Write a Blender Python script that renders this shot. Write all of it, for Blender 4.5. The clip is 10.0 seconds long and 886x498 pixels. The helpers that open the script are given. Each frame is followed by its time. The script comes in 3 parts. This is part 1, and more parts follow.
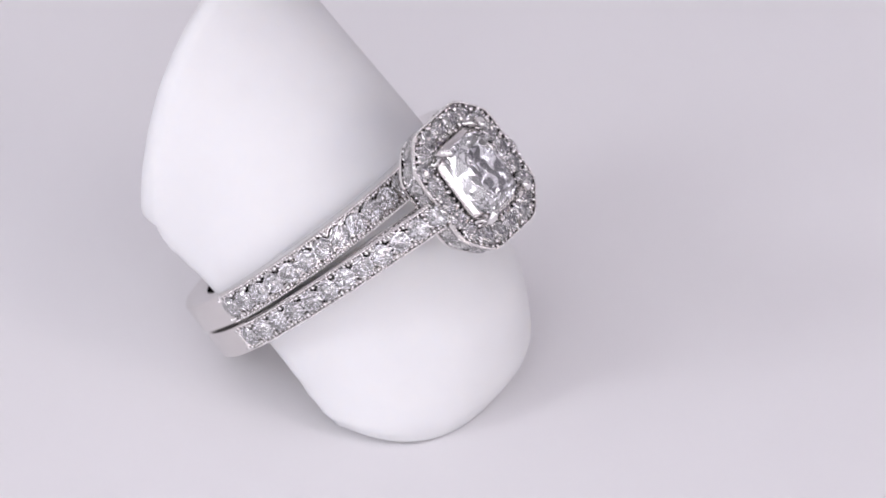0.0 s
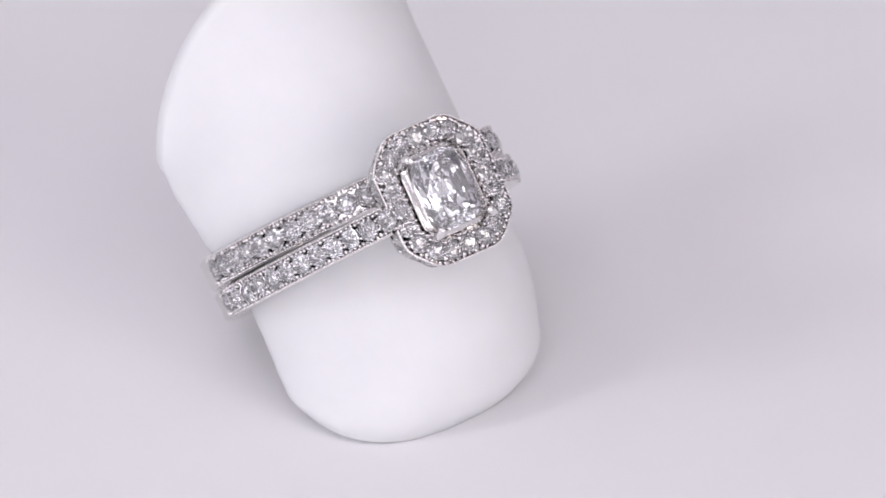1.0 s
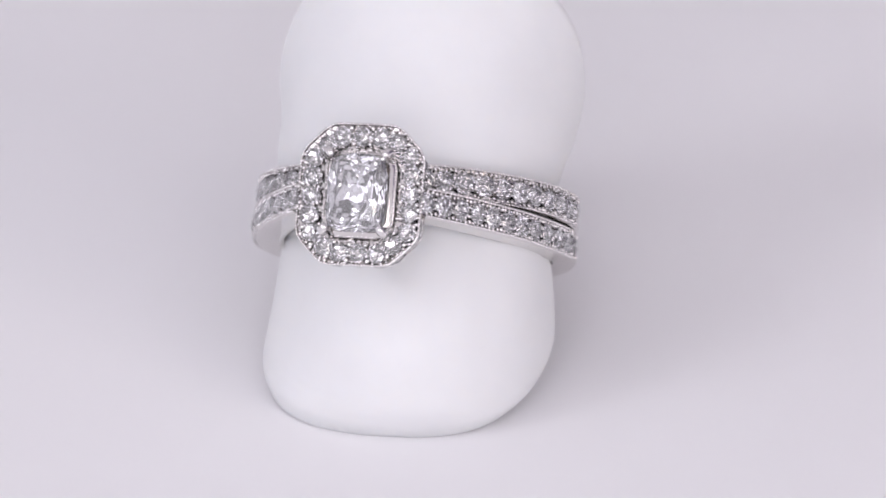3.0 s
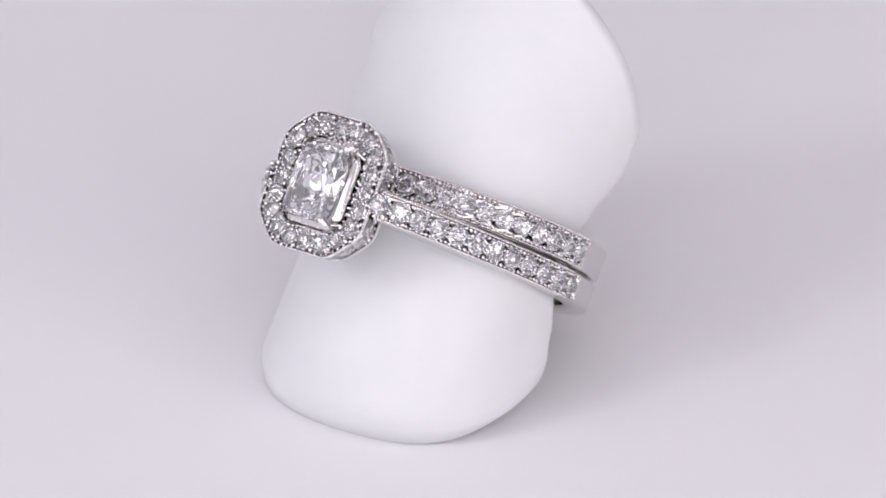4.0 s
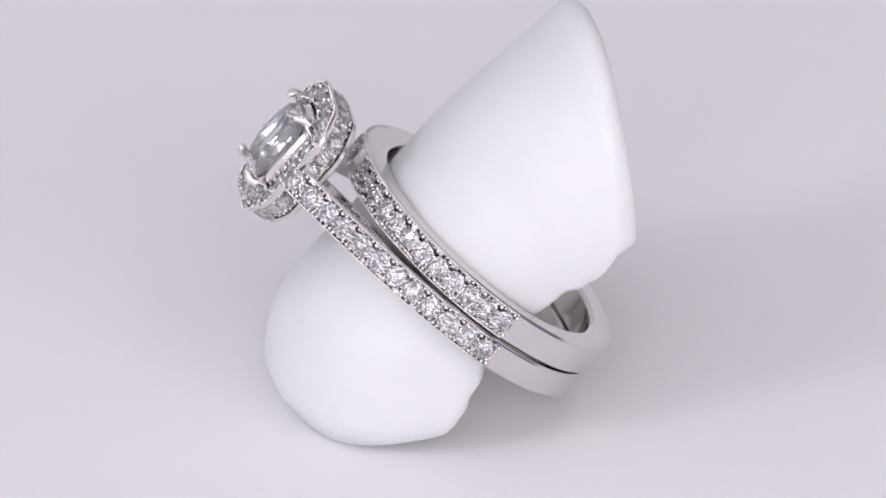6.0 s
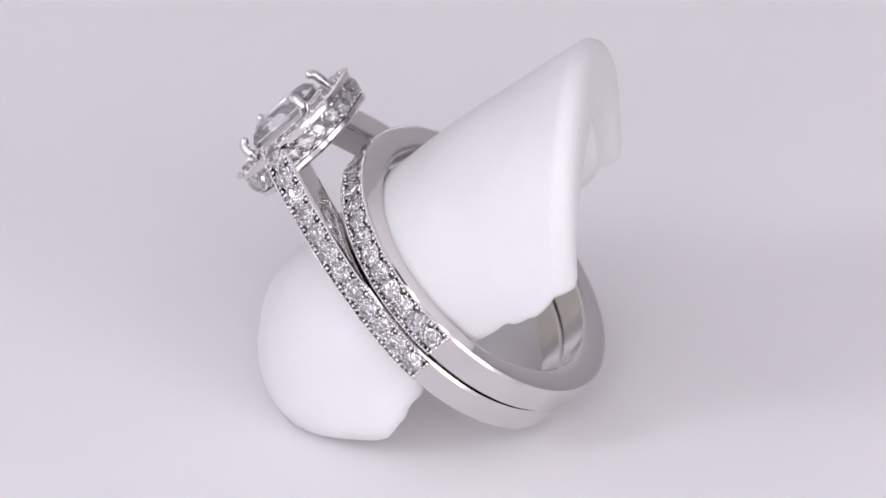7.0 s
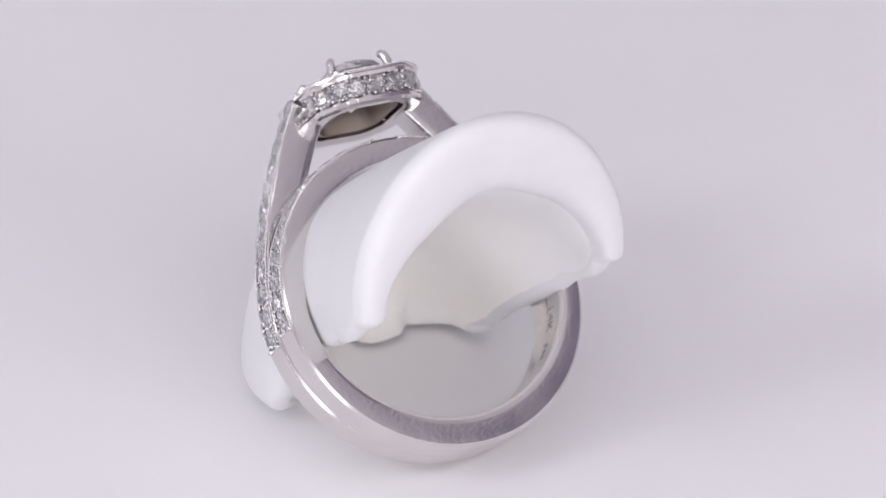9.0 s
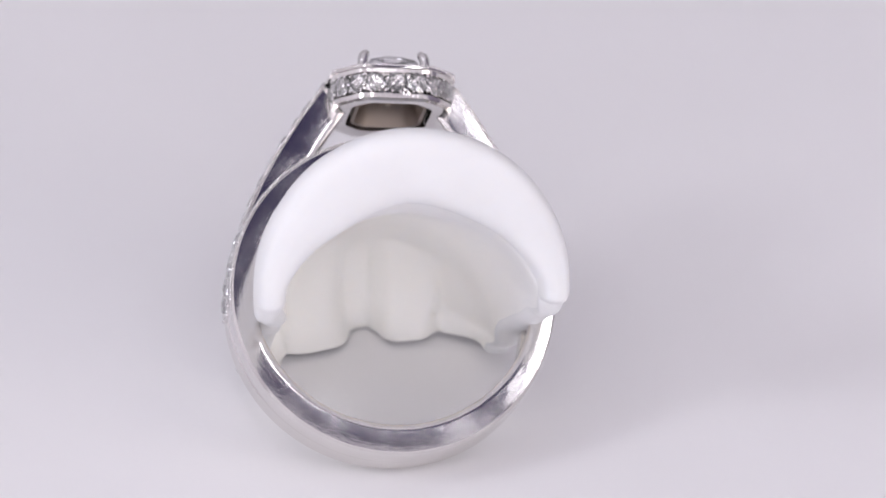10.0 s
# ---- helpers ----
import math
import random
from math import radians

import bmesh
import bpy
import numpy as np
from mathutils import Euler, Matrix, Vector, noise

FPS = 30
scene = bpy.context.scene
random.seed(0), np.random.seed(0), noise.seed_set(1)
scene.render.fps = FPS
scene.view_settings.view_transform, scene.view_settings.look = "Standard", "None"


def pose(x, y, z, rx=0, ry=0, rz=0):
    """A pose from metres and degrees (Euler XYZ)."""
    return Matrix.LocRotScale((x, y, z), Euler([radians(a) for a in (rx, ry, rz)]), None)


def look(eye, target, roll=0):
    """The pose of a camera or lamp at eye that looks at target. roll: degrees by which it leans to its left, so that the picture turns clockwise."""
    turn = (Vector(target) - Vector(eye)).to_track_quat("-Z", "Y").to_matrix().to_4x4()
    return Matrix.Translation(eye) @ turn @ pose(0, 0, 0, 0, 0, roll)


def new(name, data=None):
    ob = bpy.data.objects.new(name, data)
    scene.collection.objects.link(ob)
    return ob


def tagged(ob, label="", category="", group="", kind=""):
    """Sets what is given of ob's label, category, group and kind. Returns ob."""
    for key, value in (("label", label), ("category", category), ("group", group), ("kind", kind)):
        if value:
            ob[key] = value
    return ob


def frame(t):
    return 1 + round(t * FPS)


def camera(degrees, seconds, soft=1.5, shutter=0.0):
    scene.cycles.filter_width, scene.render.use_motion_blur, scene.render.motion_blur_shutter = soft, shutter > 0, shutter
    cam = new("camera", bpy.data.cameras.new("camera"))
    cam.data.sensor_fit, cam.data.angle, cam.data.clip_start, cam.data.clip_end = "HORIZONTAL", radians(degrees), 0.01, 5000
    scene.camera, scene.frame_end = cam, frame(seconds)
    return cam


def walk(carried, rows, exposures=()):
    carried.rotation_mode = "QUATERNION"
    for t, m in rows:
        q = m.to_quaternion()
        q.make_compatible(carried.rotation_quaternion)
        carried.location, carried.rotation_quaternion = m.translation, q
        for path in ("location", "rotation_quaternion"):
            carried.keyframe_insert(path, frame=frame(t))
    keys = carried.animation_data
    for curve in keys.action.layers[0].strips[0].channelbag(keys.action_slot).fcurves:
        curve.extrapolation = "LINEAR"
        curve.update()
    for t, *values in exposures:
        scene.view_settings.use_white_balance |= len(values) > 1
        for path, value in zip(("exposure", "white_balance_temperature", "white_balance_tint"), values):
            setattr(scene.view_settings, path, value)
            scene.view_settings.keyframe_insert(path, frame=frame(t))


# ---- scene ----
# Tabletop of a small photo studio: two white-gold rings on a white arched holder, turned on a turntable.
# Geometry below is written in millimetres and scaled by MM.
MM = 0.001

# ---- camera: a long macro lens that stands still ----
cam = camera(6.647, 10.0, soft=1.5)
EYE = (0.00338, -0.42116, 0.27845)
AIM = (0.00338, 0.00043, 0.00963)
walk(cam, [(0.0, look(EYE, AIM, 0.14)), (10.0, look(EYE, AIM, 0.14))])
cam.data.dof.use_dof = True
cam.data.dof.focus_distance = 0.489
cam.data.dof.aperture_fstop = 56.0

# ---- light: soft lamps on both sides and behind the lens, added sparkle lamps, and tent cloth lit by added lamps ----
# dark violet surround, added to be reflected through the gap in the tent top
world = bpy.data.worlds.new("world")
scene.world = world
world.use_nodes = True
world.node_tree.nodes["Background"].inputs[0].default_value = (0.26, 0.22, 0.52, 1)
world.node_tree.nodes["Background"].inputs[1].default_value = 0.18


def softbox(name, eye, target, size, watts, colour):
    data = bpy.data.lights.new(name, "AREA")
    data.shape, data.size, data.size_y = "RECTANGLE", size[0], size[1]
    data.energy, data.color = watts, colour
    ob = new(name, data)
    ob.matrix_world = look(eye, target)
    return ob


COOL = (0.955, 0.93, 1.0)
LILAC = (0.95, 0.87, 1.0)
softbox("key_lamp", (-0.50, -0.27, 0.40), (0, 0, 0.01), (0.15, 0.15), 0.92, (0.925, 0.93, 1.0))
softbox("front_lamp", (0.02, -0.50, 0.215), (0, 0, 0.01), (0.44, 0.34), 0.77, COOL)
softbox("fill_lamp", (0.50, -0.42, 0.24), (0, 0, 0.01), (0.26, 0.24), 0.70, (1.0, 0.93, 0.87))
softbox("spot_lamp", (0.180, -0.187, 0.435), (0, 0, 0.01), (0.045, 0.045), 0.07, COOL)
# small unseen lamps added to give the cut stones pinpoint sparkle
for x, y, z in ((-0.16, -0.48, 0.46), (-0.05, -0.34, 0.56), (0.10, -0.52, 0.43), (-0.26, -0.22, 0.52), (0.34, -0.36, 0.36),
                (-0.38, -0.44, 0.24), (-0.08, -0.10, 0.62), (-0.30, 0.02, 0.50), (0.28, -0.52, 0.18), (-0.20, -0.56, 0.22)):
    softbox("sparkle_lamp", (x, y, z), (0, 0, 0.01), (0.055, 0.055), 0.066, COOL)
# three unseen lamps near the tabletop, added to brighten the cloth that the stones reflect
softbox("bounce_fill", (-0.30, -0.42, 0.05), (-0.22, -0.34, 0.66), (0.18, 0.18), 0.92, COOL)
softbox("bounce_fill", (0.30, -0.48, 0.05), (0.26, -0.42, 0.66), (0.18, 0.18), 0.85, LILAC)
softbox("bounce_fill", (-0.16, 0.36, 0.05), (-0.14, 0.56, 0.50), (0.18, 0.18), 0.05, LILAC)


# ---- materials ----
def material(name):
    m = bpy.data.materials.new(name)
    m.use_nodes = True
    return m, m.node_tree.nodes, m.node_tree.links, m.node_tree.nodes["Principled BSDF"]


def add_noise(nodes, links, scale, detail=4.0, rough=0.55):
    tc = nodes.new("ShaderNodeTexCoord")
    n = nodes.new("ShaderNodeTexNoise")
    n.inputs["Scale"].default_value = scale
    n.inputs["Detail"].default_value = detail
    n.inputs["Roughness"].default_value = rough
    links.new(tc.outputs["Object"], n.inputs["Vector"])
    return n


def add_ramp(nodes, links, source, a, b, lo=0.3, hi=0.7):
    r = nodes.new("ShaderNodeMapRange")
    r.inputs["From Min"].default_value, r.inputs["From Max"].default_value = lo, hi
    r.inputs["To Min"].default_value, r.inputs["To Max"].default_value = a, b
    links.new(source.outputs[0], r.inputs["Value"])
    return r


def add_mix(nodes, links, source, c0, c1, lo=0.3, hi=0.7):
    r = nodes.new("ShaderNodeValToRGB")
    r.color_ramp.elements[0].position, r.color_ramp.elements[0].color = lo, (*c0, 1)
    r.color_ramp.elements[1].position, r.color_ramp.elements[1].color = hi, (*c1, 1)
    links.new(source.outputs[0], r.inputs["Fac"])
    return r


def add_bump(nodes, links, bsdf, source, strength, distance):
    b = nodes.new("ShaderNodeBump")
    b.inputs["Strength"].default_value, b.inputs["Distance"].default_value = strength, distance
    links.new(source.outputs[0], b.inputs["Height"])
    links.new(b.outputs["Normal"], bsdf.inputs["Normal"])


def gold_material(name, base, rough0, rough1, bump):
    m, nodes, links, bsdf = material(name)
    bsdf.inputs["Metallic"].default_value = 1.0
    fine = add_noise(nodes, links, 2600.0, 5.0)
    broad = add_noise(nodes, links, 320.0, 3.0)
    col = add_mix(nodes, links, broad, [c * 0.94 for c in base], base)
    links.new(col.outputs["Color"], bsdf.inputs["Base Color"])
    links.new(add_ramp(nodes, links, broad, rough0, rough1).outputs[0], bsdf.inputs["Roughness"])
    # hairline scratches that run round the hoop: noise in radius, angle and width
    tc = nodes.new("ShaderNodeTexCoord")
    sep = nodes.new("ShaderNodeSeparateXYZ")
    links.new(tc.outputs["Object"], sep.inputs[0])
    flat = nodes.new("ShaderNodeCombineXYZ")
    links.new(sep.outputs["X"], flat.inputs["X"])
    links.new(sep.outputs["Z"], flat.inputs["Z"])
    radius = nodes.new("ShaderNodeVectorMath")
    radius.operation = "LENGTH"
    links.new(flat.outputs[0], radius.inputs[0])
    angle = nodes.new("ShaderNodeMath")
    angle.operation = "ARCTAN2"
    links.new(sep.outputs["Z"], angle.inputs[0])
    links.new(sep.outputs["X"], angle.inputs[1])
    polar = nodes.new("ShaderNodeCombineXYZ")
    for k, (out, gain) in enumerate(((radius.outputs["Value"], 9000.0), (angle.outputs[0], 9.0), (sep.outputs["Y"], 9000.0))):
        g = nodes.new("ShaderNodeMath")
        g.operation = "MULTIPLY"
        g.inputs[1].default_value = gain
        links.new(out, g.inputs[0])
        links.new(g.outputs[0], polar.inputs[k])
    hair = nodes.new("ShaderNodeTexNoise")
    hair.inputs["Scale"].default_value = 1.0
    hair.inputs["Detail"].default_value = 4.0
    hair.inputs["Distortion"].default_value = 0.6
    links.new(polar.outputs[0], hair.inputs["Vector"])
    total = nodes.new("ShaderNodeMath")
    total.operation = "MULTIPLY_ADD"
    total.inputs[1].default_value = 0.4
    links.new(hair.outputs[0], total.inputs[0])
    links.new(fine.outputs[0], total.inputs[2])
    add_bump(nodes, links, bsdf, total, bump, 0.00002)
    return m


GOLD = gold_material("white_gold", (0.78, 0.755, 0.74), 0.07, 0.17, 0.26)
BROWN_GOLD = gold_material("brown_white_gold", (0.38, 0.32, 0.28), 0.42, 0.60, 0.34)
GRAIN = gold_material("white_gold_grain", (0.82, 0.805, 0.80), 0.08, 0.16, 0.05)


def facet_tilt(nodes, links, bsdf, cell, amount):
    """Small cut facets: cells that each lean their own way, different from stone to stone."""
    tc = nodes.new("ShaderNodeTexCoord")
    info = nodes.new("ShaderNodeObjectInfo")
    move = nodes.new("ShaderNodeVectorMath")
    move.operation = "ADD"
    links.new(tc.outputs["Object"], move.inputs[0])
    links.new(info.outputs["Random"], move.inputs[1])
    cells = nodes.new("ShaderNodeTexVoronoi")
    cells.inputs["Scale"].default_value = 1.0 / cell
    links.new(move.outputs[0], cells.inputs["Vector"])
    lean = nodes.new("ShaderNodeVectorMath")
    lean.operation = "MULTIPLY_ADD"
    lean.inputs[1].default_value = (amount, amount, amount)
    lean.inputs[2].default_value = (-amount / 2, -amount / 2, -amount / 2)
    links.new(cells.outputs["Color"], lean.inputs[0])
    geo = nodes.new("ShaderNodeNewGeometry")
    total = nodes.new("ShaderNodeVectorMath")
    total.operation = "ADD"
    links.new(geo.outputs["Normal"], total.inputs[0])
    links.new(lean.outputs[0], total.inputs[1])
    unit = nodes.new("ShaderNodeVectorMath")
    unit.operation = "NORMALIZE"
    links.new(total.outputs[0], unit.inputs[0])
    links.new(unit.outputs[0], bsdf.inputs["Normal"])


def diamond(name, cell, amount, clarity):
    m, nodes, links, bsdf = material(name)
    bsdf.inputs["Base Color"].default_value = (0.985, 0.985, 0.995, 1)
    bsdf.inputs["Transmission Weight"].default_value = clarity
    bsdf.inputs["IOR"].default_value = 2.417
    bsdf.inputs["Roughness"].default_value = 0.0
    facet_tilt(nodes, links, bsdf, cell, amount)
    return m


def pavilion(name, cell, amount):
    """Facets below the girdle throw the light back like mirrors."""
    m, nodes, links, bsdf = material(name)
    bsdf.inputs["Base Color"].default_value = (0.97, 0.97, 0.985, 1)
    bsdf.inputs["Metallic"].default_value = 1.0
    bsdf.inputs["Roughness"].default_value = 0.0
    facet_tilt(nodes, links, bsdf, cell, amount)
    return m


DIAMOND = diamond("diamond", 0.00021, 0.48, 0.90)
PAVILION = pavilion("diamond_pavilion", 0.00021, 0.50)
CENTRE = diamond("centre_diamond", 0.0011, 0.12, 0.86)
CENTRE_PAVILION = pavilion("centre_diamond_pavilion", 0.0013, 0.22)


def resin(name, c0, c1, rim=None):
    m, nodes, links, bsdf = material(name)
    broad = add_noise(nodes, links, 220.0, 4.0)
    fine = add_noise(nodes, links, 1500.0, 4.0)
    links.new(add_mix(nodes, links, broad, c0, c1).outputs["Color"], bsdf.inputs["Base Color"])
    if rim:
        # the painted inner glow fades to plainer white towards the back rim
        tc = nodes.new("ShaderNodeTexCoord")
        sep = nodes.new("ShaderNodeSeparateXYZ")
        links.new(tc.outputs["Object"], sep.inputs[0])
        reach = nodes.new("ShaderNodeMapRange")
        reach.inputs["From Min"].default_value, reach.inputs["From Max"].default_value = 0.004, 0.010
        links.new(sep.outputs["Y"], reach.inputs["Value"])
        glow_mix = nodes.new("ShaderNodeMix")
        glow_mix.data_type = "RGBA"
        links.new(reach.outputs[0], glow_mix.inputs["Factor"])
        links.new(bsdf.inputs["Base Color"].links[0].from_socket, glow_mix.inputs["A"])
        glow_mix.inputs["B"].default_value = (*rim, 1)
        links.new(glow_mix.outputs["Result"], bsdf.inputs["Base Color"])
    links.new(add_ramp(nodes, links, broad, 0.62, 0.8).outputs[0], bsdf.inputs["Roughness"])
    bsdf.inputs["Specular IOR Level"].default_value = 0.3
    bsdf.inputs["Subsurface Weight"].default_value = 0.3
    bsdf.inputs["Subsurface Radius"].default_value = (1.0, 0.93, 0.82)
    bsdf.inputs["Subsurface Scale"].default_value = 0.003
    add_bump(nodes, links, bsdf, fine, 0.10, 0.00006)
    return m


HOLDER = resin("white_resin", (0.72, 0.725, 0.732), (0.75, 0.755, 0.762))
# lighter, warmer copy for the hollow: light through the resin put into colour
HOLDER_GLOW = resin("glow_cream_resin", (0.94, 0.925, 0.88), (0.955, 0.94, 0.90), (0.82, 0.82, 0.82))

PAPER, pn, pl, pb = material("white_paper")
p1 = add_noise(pn, pl, 9.0, 3.0)
p2 = add_noise(pn, pl, 1800.0, 5.0)
pl.new(add_mix(pn, pl, p1, (0.805, 0.797, 0.81), (0.83, 0.822, 0.835)).outputs["Color"], pb.inputs["Base Color"])
pb.inputs["Roughness"].default_value = 0.85
pb.inputs["Specular IOR Level"].default_value = 0.3
add_bump(pn, pl, pb, p2, 0.12, 0.00005)

def cloth(name, c0, c1):
    m, nodes, links, bsdf = material(name)
    n = add_noise(nodes, links, 6.0, 5.0)
    links.new(add_mix(nodes, links, n, c0, c1).outputs["Color"], bsdf.inputs["Base Color"])
    bsdf.inputs["Roughness"].default_value = 0.9
    return m


PLASTER = cloth("white_tent_cloth", (0.755, 0.742, 0.757), (0.795, 0.782, 0.797))
VIOLET = cloth("violet_grey_cloth", (0.25, 0.225, 0.29), (0.29, 0.265, 0.335))
WARM = cloth("warm_grey_cloth", (0.50, 0.47, 0.46), (0.55, 0.52, 0.51))

# the mark's mesh is flat; the shade of its grooves is put into this grey
MARK_SHADE, _, _, ib = material("engraved_shadow")
ib.inputs["Base Color"].default_value = (0.52, 0.50, 0.48, 1)
ib.inputs["Metallic"].default_value = 0.8
ib.inputs["Roughness"].default_value = 0.6


# ---- mesh helpers ----
def mesh_from(name, verts, faces, mat, smooth=None):
    me = bpy.data.meshes.new(name)
    me.from_pydata([tuple(c * MM for c in v) for v in verts], [], faces)
    bm = bmesh.new()
    bm.from_mesh(me)
    bmesh.ops.recalc_face_normals(bm, faces=bm.faces)
    bm.to_mesh(me)
    bm.free()
    me.materials.append(mat)
    if smooth is not None:
        for p in me.polygons:
            p.use_smooth = True
        me.set_sharp_from_angle(angle=radians(smooth))
    return me


def part(name, me, parent, label="", m=None):
    ob = new(name, me)
    ob.parent = parent
    ob.matrix_local = m if m is not None else Matrix.Identity(4)
    if label:
        ob["label"] = label
    return ob


def loft(sections, closed_path=False, caps=True):
    """Rings of vertices joined in order; each ring is closed."""
    verts, faces = [], []
    n = len(sections[0])
    for s in sections:
        verts += [tuple(v) for v in s]
    k = len(sections)
    for i in range(k if closed_path else k - 1):
        a, b = i * n, ((i + 1) % k) * n
        for j in range(n):
            faces.append((a + j, a + (j + 1) % n, b + (j + 1) % n, b + j))
    if caps and not closed_path:
        faces.append(tuple(range(n)))
        faces.append(tuple((k - 1) * n + j for j in range(n)))
    return verts, faces


def small_ball(verts, faces, c, r, seg=6, rings=3):
    """Adds a coarse ball to a vertex and face list."""
    o = len(verts)
    verts.append((c[0], c[1], c[2] + r))
    for i in range(1, rings + 1):
        a = math.pi * i / (rings + 1)
        for j in range(seg):
            b = 2 * math.pi * (j + 0.5 * (i % 2)) / seg
            verts.append((c[0] + r * math.sin(a) * math.cos(b), c[1] + r * math.sin(a) * math.sin(b), c[2] + r * math.cos(a)))
    verts.append((c[0], c[1], c[2] - r))
    last = len(verts) - 1
    for j in range(seg):
        faces.append((o, o + 1 + j, o + 1 + (j + 1) % seg))
        faces.append((last, last - seg + (j + 1) % seg, last - seg + j))
        for i in range(rings - 1):
            a, b = o + 1 + i * seg, o + 1 + (i + 1) * seg
            faces.append((a + j, b + j, b + (j + 1) % seg, a + (j + 1) % seg))


# ---- gem shapes ----
def brilliant(outline, tiers, table, keel, name, large=False):
    """A cut gem. outline(angle, r) gives x, y; tiers are (r, z, half step) rows from crown to pavilion, 16 at the girdle and 8 elsewhere."""
    verts, rows = [], []
    for r, z, step, count in tiers:
        row = []
        for j in range(count):
            x, y = outline(2 * math.pi * (j + step) / count, r)
            row.append(len(verts))
            verts.append((x, y, z))
        rows.append(row)
    faces = [tuple(rows[0])]
    for a, b in zip(rows, rows[1:]):
        na, nb = len(a), len(b)
        if na == nb:
            half = tiers[rows.index(b)][2] > tiers[rows.index(a)][2]
            for j in range(na):
                if half:
                    faces += [(a[j], b[j], b[j - 1]), (a[j], a[(j + 1) % na], b[j])]
                else:
                    faces += [(a[j], b[(j + 1) % nb], b[j]), (a[j], a[(j + 1) % na], b[(j + 1) % nb])]
        elif nb == 2 * na:
            off = 0 if tiers[rows.index(a)][2] == 0 else 1
            for j in range(na):
                c = 2 * j + off
                faces += [(a[j], b[c], b[c - 1]), (a[j], b[(c + 1) % nb], b[c]), (a[j], a[(j + 1) % na], b[(c + 1) % nb])]
        else:
            off = 0 if tiers[rows.index(b)][2] == 0 else 1
            for j in range(nb):
                c = 2 * j + off
                faces += [(b[j], a[c - 1], a[c]), (b[j], a[c], a[(c + 1) % na]), (b[j], a[(c + 1) % na], b[(j + 1) % nb])]
    low = rows[-1]
    if keel == 0:
        verts.append((0, 0, table))
        c = len(verts) - 1
        for j in range(len(low)):
            faces.append((low[j], low[(j + 1) % len(low)], c))
    else:
        verts += [(0, keel, table), (0, -keel, table)]
        p, q = len(verts) - 2, len(verts) - 1
        n = len(low)
        for j in range(n):
            ya, yb = verts[low[j]][1], verts[low[(j + 1) % n]][1]
            if ya + yb >= 0:
                faces.append((low[j], low[(j + 1) % n], p))
            else:
                faces.append((low[j], low[(j + 1) % n], q))
        for j in range(n):
            fa = verts[low[j - 1]][1] + verts[low[j]][1] >= 0
            fb = verts[low[j]][1] + verts[low[(j + 1) % n]][1] >= 0
            if fa != fb:
                faces.append((low[j], p, q))
    me = mesh_from(name, verts, faces, CENTRE if large else DIAMOND)
    me.materials.append(CENTRE_PAVILION if large else PAVILION)
    girdle = min(z for r, z, step, count in tiers if r == tiers[2][0]) * MM
    for p in me.polygons:
        if all(me.vertices[k].co.z <= girdle + 1e-7 for k in p.vertices):
            p.material_index = 1
    return me


def round_outline(a, r):
    return r * math.cos(a), r * math.sin(a)


ROUND = [(0.28, 0.155, 0.5, 8), (0.39, 0.085, 0.0, 8), (0.5, 0.012, 0.0, 16), (0.5, -0.012, 0.0, 16), (0.36, -0.15, 0.5, 16), (0.2, -0.28, 0.5, 8)]
STONE = brilliant(round_outline, ROUND, -0.43, 0, "round_stone")


def set_stone(parent, at, normal, spin, size, mesh=None):
    q = Vector(normal).to_track_quat("Z", "Y")
    m = Matrix.LocRotScale(Vector(at) * MM, q @ Euler((0, 0, spin)).to_quaternion(), (size, size, size))
    return part("pave_stone", mesh or STONE, parent, "", m)


# ---- turntable axis: origin. Ring space: x across, y along the ring's axis, z towards the head ----
RING = Matrix(((0.98665, 0.0, -0.16288, 1.22 * MM), (-0.12255, 0.65871, -0.74235, 4.3922 * MM), (0.10729, 0.75240, 0.64991, 8.3601 * MM), (0, 0, 0, 1)))
RING = RING @ Matrix.Rotation(radians(-0.7), 4, "X")
R_IN, R_OUT = 9.05, 10.6


# ---- band with a pave channel ----
def band_sections(stations, rim, dep):
    """stations: (outer x, outer z, inner x, inner z, axis centre, half width, channel share)."""
    out = []
    for ox, oz, ix, iz, yc, hw, ch in stations:
        dx, dz = ix - ox, iz - oz
        length = math.hypot(dx, dz)
        dx, dz = dx / length, dz / length
        b = 0.16
        prof = [(-hw + b, 0), (-hw + rim, 0), (-hw + rim + 0.03, dep * ch), (hw - rim - 0.03, dep * ch), (hw - rim, 0), (hw - b, 0),
                (hw - 0.010, b), (hw, b + 0.32), (hw, length - 0.52), (hw - 0.010, length - 0.2), (hw - 0.085, length - 0.06), (hw - 0.16, length),
                (-hw + 0.16, length), (-hw + 0.085, length - 0.06), (-hw + 0.010, length - 0.2), (-hw, length - 0.52), (-hw, b + 0.32), (-hw + 0.010, b)]
        out.append([(ox + dx * d, yc + y, oz + dz * d) for y, d in prof])
    return out


def along(points, count):
    """count points at even steps on a polyline, with the share of its length."""
    acc = [0.0]
    for a, b in zip(points, points[1:]):
        acc.append(acc[-1] + (Vector(b) - Vector(a)).length)
    res = []
    for k in range(count):
        s = acc[-1] * k / max(1, count - 1)
        i = max(0, min(len(points) - 2, next((j for j in range(len(acc) - 1) if acc[j + 1] >= s), len(points) - 2)))
        f = (s - acc[i]) / max(1e-9, acc[i + 1] - acc[i])
        a, b = Vector(points[i]), Vector(points[i + 1])
        res.append((a.lerp(b, f), (b - a).normalized()))
    return res


